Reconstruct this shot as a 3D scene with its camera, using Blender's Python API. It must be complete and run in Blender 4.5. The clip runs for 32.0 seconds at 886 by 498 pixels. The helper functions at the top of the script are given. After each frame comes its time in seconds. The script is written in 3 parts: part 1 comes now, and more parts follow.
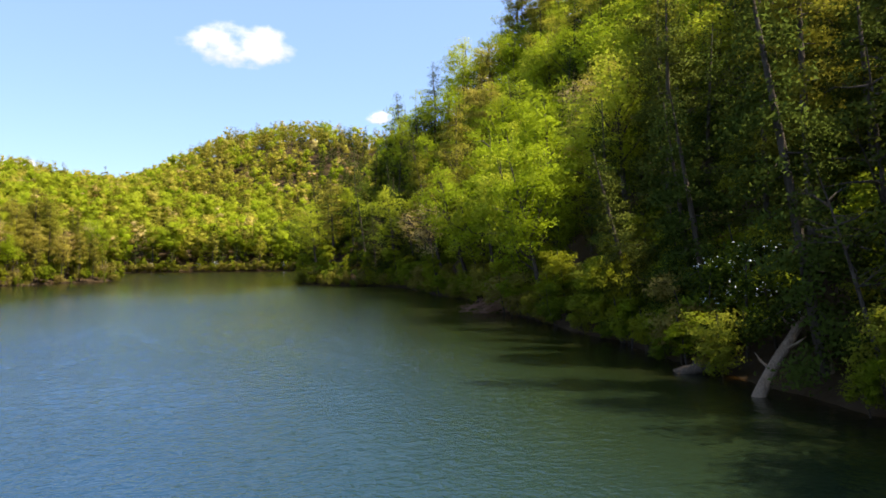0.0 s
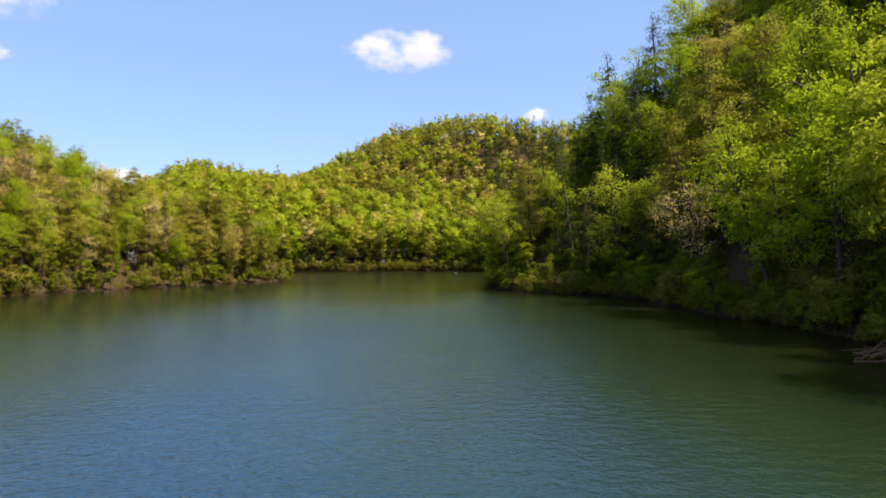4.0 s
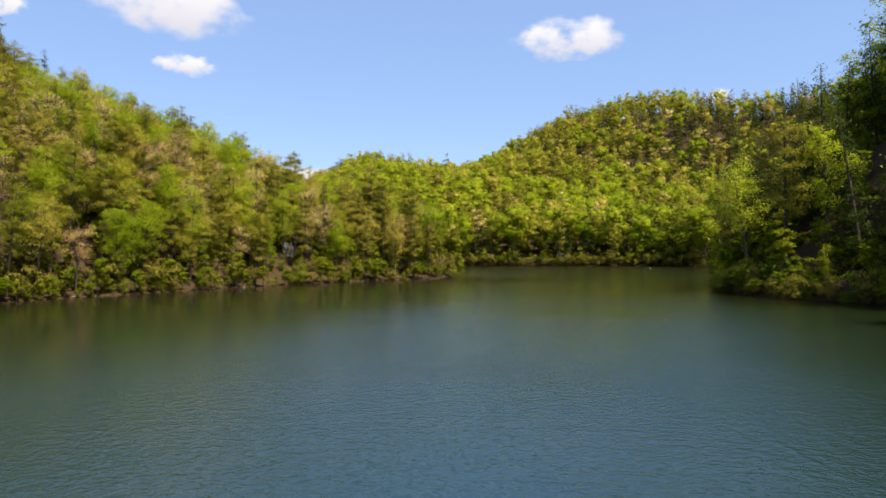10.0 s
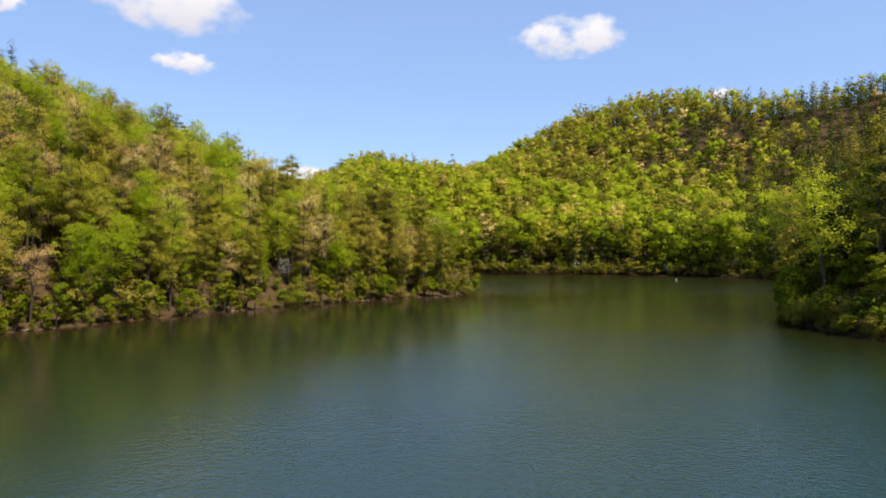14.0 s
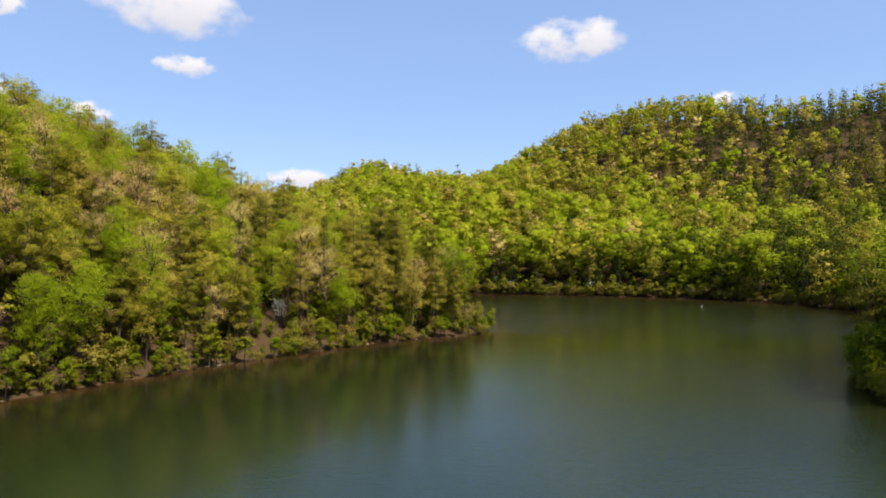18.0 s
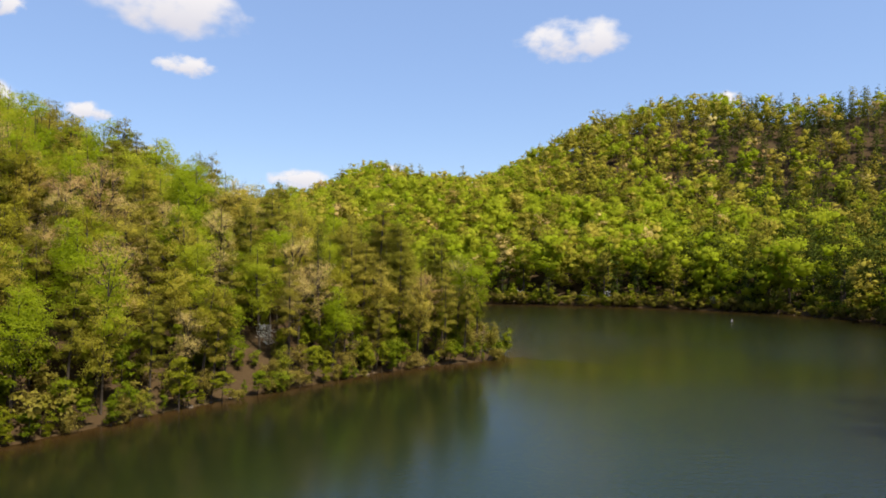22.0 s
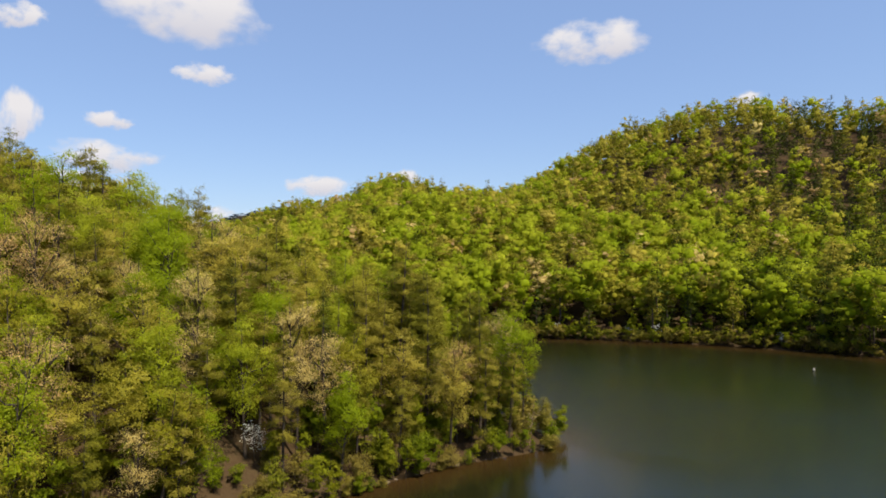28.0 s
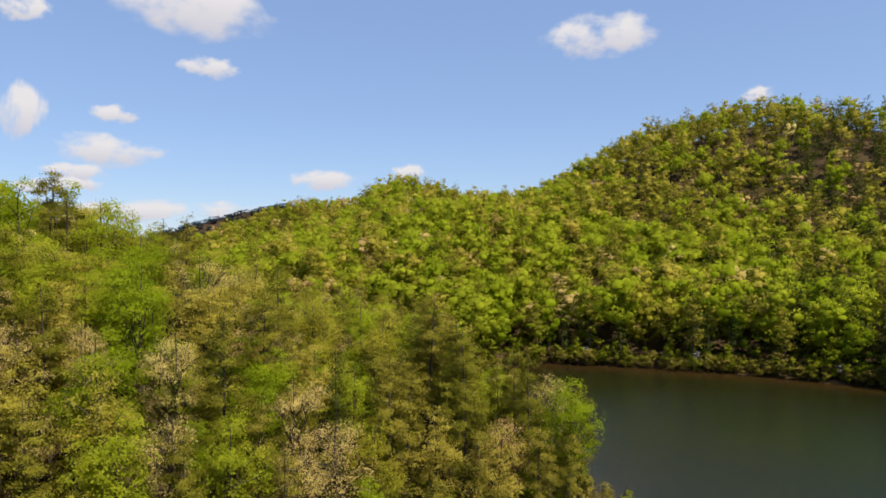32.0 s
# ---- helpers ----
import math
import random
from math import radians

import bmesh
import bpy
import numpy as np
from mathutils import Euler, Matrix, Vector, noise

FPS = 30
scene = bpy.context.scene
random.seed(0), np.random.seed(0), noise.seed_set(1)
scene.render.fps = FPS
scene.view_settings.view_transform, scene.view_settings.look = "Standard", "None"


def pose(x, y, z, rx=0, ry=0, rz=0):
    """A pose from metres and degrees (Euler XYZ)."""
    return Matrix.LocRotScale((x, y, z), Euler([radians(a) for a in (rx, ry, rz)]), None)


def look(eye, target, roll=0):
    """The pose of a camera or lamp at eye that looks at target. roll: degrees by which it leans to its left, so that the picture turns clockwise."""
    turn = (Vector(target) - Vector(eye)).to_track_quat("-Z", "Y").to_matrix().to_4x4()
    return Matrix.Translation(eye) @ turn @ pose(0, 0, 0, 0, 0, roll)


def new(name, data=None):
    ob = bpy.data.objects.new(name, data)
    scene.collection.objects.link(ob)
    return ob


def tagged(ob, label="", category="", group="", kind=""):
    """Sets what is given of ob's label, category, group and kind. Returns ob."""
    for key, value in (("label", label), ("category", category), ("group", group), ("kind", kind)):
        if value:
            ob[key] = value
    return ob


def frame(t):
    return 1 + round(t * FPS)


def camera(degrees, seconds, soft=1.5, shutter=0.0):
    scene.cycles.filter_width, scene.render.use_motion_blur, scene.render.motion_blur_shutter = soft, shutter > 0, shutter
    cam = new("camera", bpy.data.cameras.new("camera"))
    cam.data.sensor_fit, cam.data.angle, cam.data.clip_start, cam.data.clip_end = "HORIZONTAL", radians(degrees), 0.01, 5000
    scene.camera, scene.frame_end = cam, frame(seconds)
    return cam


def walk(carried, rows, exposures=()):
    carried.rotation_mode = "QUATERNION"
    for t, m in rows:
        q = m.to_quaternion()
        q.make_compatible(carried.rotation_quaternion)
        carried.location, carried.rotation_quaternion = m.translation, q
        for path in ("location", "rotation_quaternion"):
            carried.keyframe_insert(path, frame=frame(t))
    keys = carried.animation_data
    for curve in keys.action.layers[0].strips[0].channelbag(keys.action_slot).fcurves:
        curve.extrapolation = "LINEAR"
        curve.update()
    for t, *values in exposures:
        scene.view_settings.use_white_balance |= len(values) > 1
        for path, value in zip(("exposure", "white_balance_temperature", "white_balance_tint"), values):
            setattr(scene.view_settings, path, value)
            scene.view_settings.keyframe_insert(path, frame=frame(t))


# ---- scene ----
import itertools

# A wooded lake valley in spring, seen from a drone that flies over the water and climbs.
LENS = 67.0
PATH = (  # seconds, x, y, z, pitch, roll, heading
    (0, 0.00, 0.00, 8.00, 0.52, -0.61, -0.00), (0.5, -3.02, 4.45, 7.92, 0.56, -0.49, 0.00), (1, -5.69, 9.01, 7.90, 0.58, -0.46, 0.06),
    (1.5, -7.80, 13.75, 7.94, 0.58, -0.41, 2.46), (2, -9.61, 18.71, 8.07, 0.61, -0.26, 4.21), (2.5, -11.41, 23.79, 8.24, 0.59, -0.09, 6.34),
    (3, -13.32, 28.71, 8.35, 0.58, -0.07, 8.87), (3.5, -14.57, 32.57, 8.30, 0.50, -0.19, 13.19), (4, -16.22, 36.18, 8.23, 0.55, -0.35, 13.10),
    (4.5, -17.62, 39.46, 8.14, 0.54, -0.40, 16.37), (6.5, -21.79, 50.38, 8.07, 0.40, -0.18, 23.19), (7, -22.96, 53.05, 7.97, 0.29, -0.23, 24.53),
    (7.5, -24.24, 55.60, 7.88, 0.20, -0.26, 25.36), (8, -25.69, 58.08, 7.83, 0.19, -0.27, 25.94), (8.5, -27.07, 60.47, 7.80, 0.14, -0.30, 26.52),
    (9, -28.49, 62.81, 7.82, 0.06, -0.35, 27.08), (9.5, -29.88, 65.06, 7.89, 0.06, -0.40, 27.44), (10, -31.29, 67.20, 8.04, 0.07, -0.44, 27.42),
    (10.5, -32.70, 69.29, 8.26, 0.01, -0.44, 27.41), (11, -34.08, 71.24, 8.49, -0.02, -0.42, 27.39), (11.5, -35.59, 73.07, 8.77, -0.01, -0.38, 27.34),
    (12, -37.06, 74.93, 9.08, 0.00, -0.33, 27.31), (12.5, -38.65, 76.92, 9.37, 0.05, -0.25, 27.32), (13, -40.20, 78.76, 10.12, -0.02, -0.28, 27.33),
    (13.5, -41.74, 80.61, 11.04, -0.08, -0.26, 27.35), (14, -43.23, 82.45, 12.08, -0.07, -0.29, 27.39), (14.5, -44.58, 84.25, 13.19, 0.05, -0.34, 27.40),
    (15, -45.90, 85.97, 14.22, 0.11, -0.31, 27.42), (15.5, -47.20, 87.60, 15.13, 0.13, -0.25, 27.42), (17.5, -51.85, 93.94, 18.95, 0.17, -0.23, 27.46),
    (18, -53.03, 95.63, 19.31, 0.14, -0.30, 27.44), (18.5, -54.28, 97.37, 19.48, 0.11, -0.28, 27.42), (19, -55.55, 99.16, 19.59, 0.11, -0.23, 27.39),
    (19.5, -56.81, 101.10, 19.78, 0.17, -0.23, 27.41), (20, -58.02, 103.06, 20.10, 0.19, -0.20, 27.44), (20.5, -59.23, 105.06, 20.53, 0.19, -0.23, 27.47),
    (21, -60.49, 107.03, 21.00, 0.19, -0.23, 27.48), (21.5, -61.78, 108.91, 21.53, 0.20, -0.27, 27.51), (22, -63.05, 110.78, 22.08, 0.19, -0.32, 27.52),
    (22.5, -64.29, 112.65, 22.68, 0.23, -0.34, 27.56), (23, -65.60, 114.56, 23.36, 0.28, -0.40, 27.87), (23.5, -66.90, 116.49, 24.12, 0.29, -0.46, 28.23),
    (24, -68.12, 118.40, 24.86, 0.33, -0.50, 28.35), (24.5, -69.36, 120.32, 25.54, 0.38, -0.65, 28.46), (26.5, -74.35, 128.41, 28.45, 0.38, -0.77, 28.78),
    (27, -75.66, 130.38, 29.45, 0.41, -0.81, 28.90), (27.5, -77.09, 132.26, 30.37, 0.47, -0.82, 29.00), (28, -78.61, 134.13, 31.32, 0.54, -0.77, 29.10),
    (28.5, -80.19, 136.02, 32.31, 0.51, -0.75, 29.20), (29, -81.82, 137.89, 33.27, 0.43, -0.70, 29.31), (29.5, -83.53, 139.80, 34.25, 0.30, -0.66, 29.37),
    (30, -85.24, 141.83, 35.30, 0.19, -0.69, 29.49), (30.5, -86.95, 143.79, 36.30, 0.10, -0.67, 29.54), (31, -88.76, 145.89, 37.30, -0.02, -0.67, 29.54),
    (31.5, -90.70, 148.09, 38.33, -0.00, -0.64, 29.58), (32, -92.75, 150.17, 39.42, 0.02, -0.58, 29.53),
)
cam = camera(LENS, 32.0, soft=1.7)
walk(cam, [(t, pose(x, y, z) @ pose(0, 0, 0, 0, 0, head) @ pose(0, 0, 0, 90 + pitch, 0, 0) @ pose(0, 0, 0, 0, 0, lean))
           for t, x, y, z, pitch, lean, head in PATH],
     exposures=((0.0, 1.02), (1.0, 1.14), (2.5, 0.95), (4.5, 0.68), (9.0, 0.6), (20.0, 0.53), (32.0, 0.28)))

# ---------------------------------------------------------------- light
SUN_FROM = Vector((0.52, -0.14, 0.84)).normalized()
world = bpy.data.worlds.new("sky")
scene.world = world
world.use_nodes = True
wt = world.node_tree
sky = wt.nodes.new("ShaderNodeTexSky")
sky.sky_type = "NISHITA"
sky.sun_disc = False
sky.sun_elevation = math.asin(SUN_FROM.z)
sky.sun_rotation = math.atan2(SUN_FROM.x, SUN_FROM.y)
sky.air_density, sky.dust_density, sky.ozone_density = 1.0, 0.3, 3.0
wt.nodes["Background"].inputs["Strength"].default_value = 0.12
haze = wt.nodes.new("ShaderNodeMix")
haze.data_type = "RGBA"
haze.inputs["Factor"].default_value = 0.5
haze.inputs["B"].default_value = (2.15, 3.15, 5.65, 1)
wt.links.new(sky.outputs[0], haze.inputs["A"])
wt.links.new(haze.outputs["Result"], wt.nodes["Background"].inputs[0])
sun = new("sun", bpy.data.lights.new("sun", "SUN"))
sun.data.energy, sun.data.angle, sun.data.color = 5.4, radians(0.6), (1.0, 0.92, 0.74)
sun.matrix_world = look(SUN_FROM * 100, (0, 0, 0))


# ---------------------------------------------------------------- materials
def material(name):
    m = bpy.data.materials.new(name)
    m.use_nodes = True
    nt = m.node_tree
    return m, nt, nt.nodes["Principled BSDF"]


def node(nt, kind, **values):
    n = nt.nodes.new(kind)
    for key, value in values.items():
        n.inputs[key.replace("_", " ")].default_value = value
    return n


def ramp(nt, stops):
    n = nt.nodes.new("ShaderNodeValToRGB")
    e = n.color_ramp.elements
    while len(e) < len(stops):
        e.new(0.5)
    for k, (pos, col) in enumerate(stops):
        e[k].position, e[k].color = pos, (*col, 1)
    return n


def leaf_material(name, cols, clear=0.4):
    """Leaves that let light through; the shade of green varies from tree to tree and a little from leaf to leaf."""
    m, nt, bsdf = material(name)
    nt.nodes.remove(bsdf)
    tint = nt.nodes.new("ShaderNodeAttribute")
    tint.attribute_name = "tint"
    info = nt.nodes.new("ShaderNodeObjectInfo")
    add = nt.nodes.new("ShaderNodeMath")
    add.operation = "ADD"
    wrap = nt.nodes.new("ShaderNodeMath")
    wrap.operation = "PINGPONG"
    wrap.inputs[1].default_value = 1.0
    nt.links.new(tint.outputs["Fac"], add.inputs[0])
    nt.links.new(info.outputs["Random"], add.inputs[1])
    nt.links.new(add.outputs[0], wrap.inputs[0])
    r = ramp(nt, [(k / (len(cols) - 1), c) for k, c in enumerate(cols)])
    nt.links.new(wrap.outputs[0], r.inputs[0])
    geo = nt.nodes.new("ShaderNodeNewGeometry")
    vary = nt.nodes.new("ShaderNodeMapRange")
    vary.inputs["To Min"].default_value, vary.inputs["To Max"].default_value = 0.84, 1.16
    nt.links.new(geo.outputs["Random Per Island"], vary.inputs["Value"])
    hsv = nt.nodes.new("ShaderNodeHueSaturation")
    nt.links.new(r.outputs[0], hsv.inputs["Color"])
    nt.links.new(vary.outputs[0], hsv.inputs["Value"])
    co = nt.nodes.new("ShaderNodeTexCoord")
    fine = node(nt, "ShaderNodeTexNoise", Scale=1.7, Detail=3.0)
    nt.links.new(co.outputs["Object"], fine.inputs["Vector"])
    spot = nt.nodes.new("ShaderNodeMapRange")
    spot.inputs["From Min"].default_value, spot.inputs["From Max"].default_value = 0.3, 0.7
    spot.inputs["To Min"].default_value, spot.inputs["To Max"].default_value = 0.96, 1.04
    nt.links.new(fine.outputs[0], spot.inputs["Value"])
    nt.links.new(spot.outputs[0], hsv.inputs["Saturation"])
    dif, tra, mix = nt.nodes.new("ShaderNodeBsdfDiffuse"), nt.nodes.new("ShaderNodeBsdfTranslucent"), nt.nodes.new("ShaderNodeMixShader")
    nt.links.new(hsv.outputs[0], dif.inputs[0])
    nt.links.new(hsv.outputs[0], tra.inputs[0])
    mix.inputs[0].default_value = clear
    nt.links.new(dif.outputs[0], mix.inputs[1])
    nt.links.new(tra.outputs[0], mix.inputs[2])
    nt.links.new(mix.outputs[0], nt.nodes["Material Output"].inputs[0])
    return m


def noise_material(name, stops, scale, rough=0.9, bump=0.4, fine=12.0, stretch=(1, 1, 1)):
    m, nt, bsdf = material(name)
    co = nt.nodes.new("ShaderNodeTexCoord")
    mp = nt.nodes.new("ShaderNodeMapping")
    mp.inputs["Scale"].default_value = stretch
    nt.links.new(co.outputs["Object"], mp.inputs[0])
    a, b = node(nt, "ShaderNodeTexNoise", Scale=scale, Detail=6.0), node(nt, "ShaderNodeTexNoise", Scale=scale * fine, Detail=4.0)
    for n in (a, b):
        nt.links.new(mp.outputs[0], n.inputs["Vector"])
    mix = nt.nodes.new("ShaderNodeMath")
    mix.operation = "MULTIPLY_ADD"
    mix.inputs[1].default_value = 0.45
    half = nt.nodes.new("ShaderNodeMath")
    half.operation = "MULTIPLY"
    half.inputs[1].default_value = 0.55
    nt.links.new(a.outputs[0], half.inputs[0])
    nt.links.new(b.outputs[0], mix.inputs[0])
    nt.links.new(half.outputs[0], mix.inputs[2])
    r = ramp(nt, stops)
    nt.links.new(mix.outputs[0], r.inputs[0])
    nt.links.new(r.outputs[0], bsdf.inputs["Base Color"])
    bsdf.inputs["Roughness"].default_value = rough
    bsdf.inputs["Specular IOR Level"].default_value = 0.12
    bp = node(nt, "ShaderNodeBump", Strength=bump, Distance=0.2)
    nt.links.new(b.outputs[0], bp.inputs["Height"])
    nt.links.new(bp.outputs[0], bsdf.inputs["Normal"])
    return m


LEAF = {
    "maple": leaf_material("maple leaves", [(0.22, 0.275, 0.012), (0.32, 0.385, 0.018), (0.42, 0.44, 0.034)], 0.64),
    "oak": leaf_material("oak leaves", [(0.27, 0.25, 0.02), (0.36, 0.33, 0.034), (0.45, 0.37, 0.064)], 0.5),
    "budding": leaf_material("budding leaves", [(0.5, 0.36, 0.12), (0.58, 0.46, 0.15), (0.5, 0.32, 0.13)], 0.4),
    "pine": leaf_material("pine needles", [(0.14, 0.14, 0.014), (0.21, 0.195, 0.022), (0.28, 0.235, 0.034)], 0.3),
    "hemlock": leaf_material("hemlock needles", [(0.04, 0.06, 0.01), (0.065, 0.085, 0.014), (0.09, 0.1, 0.016)], 0.2),
    "shrub": leaf_material("shrub leaves", [(0.09, 0.13, 0.01), (0.19, 0.22, 0.014), (0.24, 0.21, 0.03), (0.22, 0.17, 0.04)], 0.4),
    "dogwood": leaf_material("dogwood blossom", [(0.75, 0.76, 0.7), (0.8, 0.8, 0.76)], 0.4),
    "twig": leaf_material("bare twigs", [(0.16, 0.12, 0.09), (0.24, 0.19, 0.15)], 0.0),
    # needle colour with the blue of distance haze mixed in
    "ridge": leaf_material("haze-blue needles", [(0.035, 0.055, 0.08), (0.05, 0.075, 0.1)], 0.1),
}
LEAF["sapling"] = leaf_material("sapling leaves", [(0.12, 0.16, 0.008), (0.19, 0.23, 0.012), (0.26, 0.26, 0.018)], 0.5)
BARK = noise_material("bark", [(0.3, (0.035, 0.027, 0.02)), (0.7, (0.13, 0.1, 0.075))], 1.5, 0.95, 0.8, 8, (1, 1, 0.25))
DEADWOOD = noise_material("dead wood", [(0.25, (0.1, 0.065, 0.04)), (0.75, (0.36, 0.25, 0.16))], 1.2, 0.85, 0.7, 9, (1, 1, 0.3))
REDWOOD = noise_material("weathered twigs", [(0.25, (0.13, 0.06, 0.035)), (0.75, (0.4, 0.23, 0.14))], 1.2, 0.85, 0.6, 9, (1, 1, 0.3))
GROUND = noise_material("leaf litter", [(0.3, (0.05, 0.03, 0.014)), (0.55, (0.065, 0.041, 0.02)), (0.75, (0.065, 0.058, 0.019))], 0.09, 0.95, 0.7, 20)
ROCK = noise_material("shore rock", [(0.3, (0.1, 0.075, 0.055)), (0.7, (0.3, 0.24, 0.18))], 0.8, 0.9, 0.8)

# ---------------------------------------------------------------- land
# the shoreline, round the lake
SHORE = [(24, -60), (25, 0), (24, 22), (20, 36), (18, 46), (16, 60), (13, 76), (8.5, 90), (9, 104), (5, 120), (-1, 134), (-5, 150), (-8, 164),
         (-14, 175), (-24, 180), (-33, 185), (-39, 194), (-43.5, 205), (-43, 216), (-37, 230), (-27, 245), (-25, 280), (-27, 322), (-46, 354), (-70, 368), (-110, 374), (-150, 372),
         (-176, 367), (-188, 352), (-190, 320), (-168, 285), (-138, 258), (-119, 243), (-117, 236), (-127, 220), (-135, 200),
         (-140, 175), (-144, 150), (-147, 110), (-150, 50), (-140, -20), (-110, -80), (-50, -120), (10, -110)]
# hills: centre, height, reach along and across, turn
HILLS = [(23, 108, 103, 98, 77, -0.04), (8, 188, 116, 103, 52, 0.14), (-255, 135, 52, 88, 95, 0.02),
         (-351, 541, 63, 67, 92, 0.39), (-216, 617, 40, 62, 101, 0.04), (-124, 627, 93, 101, 105, -0.15),
         (65, 610, 110, 103, 68, 0.00), (-541, 679, 71, 125, 75, 0.41), (-242, 427, 23, 65, 62, 0.00),
         (-1160, 1330, 138, 330, 120, 0.75)]


def shore_distance(x, y):
    """Metres from the shoreline, negative over the lake."""
    p = np.stack([x.ravel(), y.ravel()], -1)
    best, inside = np.full(len(p), 1e18), np.zeros(len(p), bool)
    line = np.array(SHORE, float)
    for a, b in zip(line, np.roll(line, -1, 0)):
        ab = b - a
        q = p - a - np.clip((p - a) @ ab / (ab @ ab), 0, 1)[:, None] * ab
        best = np.minimum(best, (q ** 2).sum(-1))
        if a[1] != b[1]:
            inside ^= ((a[1] > p[:, 1]) != (b[1] > p[:, 1])) & (p[:, 0] < (b[0] - a[0]) * (p[:, 1] - a[1]) / (b[1] - a[1]) + a[0])
    d = np.sqrt(best) + 1.2 * np.sin(p[:, 0] * 0.31 + 1.3 * np.sin(p[:, 1] * 0.17)) * np.sin(p[:, 1] * 0.23)
    return np.where(inside, -np.sqrt(best), d).reshape(x.shape)


def land(x, y):
    """Height of the ground above the water."""
    d = shore_distance(x, y)
    z = np.full(x.shape, 4.0)
    for a, b, h, rx, ry, turn in HILLS:
        c, s = math.cos(turn), math.sin(turn)
        u, v = (x - a) * c + (y - b) * s, -(x - a) * s + (y - b) * c
        z = z + h * np.exp(-0.8 * ((u / rx) ** 2 + (v / ry) ** 2) ** 0.85)
    up = np.maximum(d, 0)
    z = np.minimum(z * (1 - np.exp(-(up / 41) ** 1.5)), 1.2 * up ** 2 / (up + 6))
    z = z + np.minimum(d, 8) / 8 * (0.9 * np.sin(x * 0.11 + 2 * np.sin(y * 0.05)) + 0.7 * np.sin(y * 0.13 + x * 0.04)) * (d > 0)
    return np.where(d > 0, 0.25 + z, np.maximum(d * 0.25, -6.0)), d


def mesh_of(name, verts, faces, mat, smooth=False, ways=None):
    """A mesh from arrays of corners and of faces that all have the same number of corners."""
    me = bpy.data.meshes.new(name)
    n, k = faces.shape
    me.vertices.add(len(verts))
    me.vertices.foreach_set("co", np.ascontiguousarray(verts, np.float32).ravel())
    me.loops.add(n * k)
    me.loops.foreach_set("vertex_index", np.ascontiguousarray(faces, np.int32).ravel())
    me.polygons.add(n)
    me.polygons.foreach_set("loop_start", np.arange(0, n * k, k, dtype=np.int32))
    me.polygons.foreach_set("use_smooth", np.full(n, smooth))
    for one in mat if isinstance(mat, (list, tuple)) else (mat,):
        me.materials.append(one)
    me.update(calc_edges=True)
    if ways is not None:
        me.attributes.new("custom_normal", "FLOAT_VECTOR", "POINT").data.foreach_set("vector", np.ascontiguousarray(ways, np.float32).ravel())
        me.update()
    return me


xs = np.concatenate([np.linspace(-4200, -1800, 9)[:-1], np.linspace(-1800, -900, 22)[:-1], np.linspace(-900, -560, 18)[:-1], np.arange(-560, 180, 4.0), np.linspace(180, 420, 16), np.linspace(600, 3500, 9)])
ys = np.concatenate([np.linspace(-2500, -240, 9)[:-1], np.linspace(-240, -20, 12)[:-1], np.arange(-20, 460, 4.0), np.arange(460, 860, 8.0), np.linspace(860, 2000, 30), np.linspace(2300, 4600, 6)])
gx, gy = np.meshgrid(xs, ys)
gz, gd = land(gx, gy)
nx, ny = len(xs), len(ys)
idx = np.arange(nx * ny).reshape(ny, nx)
quads = np.stack([idx[:-1, :-1], idx[:-1, 1:], idx[1:, 1:], idx[1:, :-1]], -1).reshape(-1, 4)
ground = new("ground", mesh_of("ground", np.stack([gx, gy, gz], -1).reshape(-1, 3), quads, GROUND, True))
tagged(ground, "steep brown leaf-littered forest slopes round the lake", "ground", kind="structure")


def height(x, y):
    return land(np.atleast_1d(np.asarray(x, float)), np.atleast_1d(np.asarray(y, float)))


# ---------------------------------------------------------------- water
WATER, nt, bsdf = material("lake water")
tint_in = nt.nodes.new("ShaderNodeAttribute")
tint_in.attribute_name = "offshore_tint"
# brown shallows, then olive bank and blue sky reflections put into the base colour
base_tint = ramp(nt, [(0.0, (0.04, 0.021, 0.006)), (0.05, (0.012, 0.012, 0.004)), (0.2, (0.01, 0.015, 0.005)), (0.45, (0.014, 0.025, 0.013)), (0.75, (0.015, 0.037, 0.044)), (1.0, (0.014, 0.042, 0.078))])
nt.links.new(tint_in.outputs["Fac"], base_tint.inputs[0])
nt.links.new(base_tint.outputs[0], bsdf.inputs["Base Color"])
bsdf.inputs["Roughness"].default_value = 0.12
bsdf.inputs["IOR"].default_value = 1.33
co = nt.nodes.new("ShaderNodeTexCoord")
mp = nt.nodes.new("ShaderNodeMapping")
mp.inputs["Scale"].default_value = (0.8, 1.0, 1.0)
mp.inputs["Rotation"].default_value = (0, 0, -0.45)
nt.links.new(co.outputs["Object"], mp.inputs[0])
w1, w2, w3 = node(nt, "ShaderNodeTexNoise", Scale=2.0, Detail=2.0), node(nt, "ShaderNodeTexNoise", Scale=4.2, Detail=2.0), node(nt, "ShaderNodeTexNoise", Scale=0.025, Detail=2.0)
for w in (w1, w2, w3):
    nt.links.new(mp.outputs[0], w.inputs["Vector"])
gust = nt.nodes.new("ShaderNodeMapRange")
gust.inputs["From Min"].default_value, gust.inputs["From Max"].default_value = 0.35, 0.7
gust.inputs["To Min"].default_value, gust.inputs["To Max"].default_value = 0.5, 1.0
nt.links.new(w3.outputs[0], gust.inputs["Value"])
b1, b2 = node(nt, "ShaderNodeBump", Distance=0.11), node(nt, "ShaderNodeBump", Distance=0.09)
open_water = nt.nodes.new("ShaderNodeAttribute")
open_water.attribute_name = "breeze"
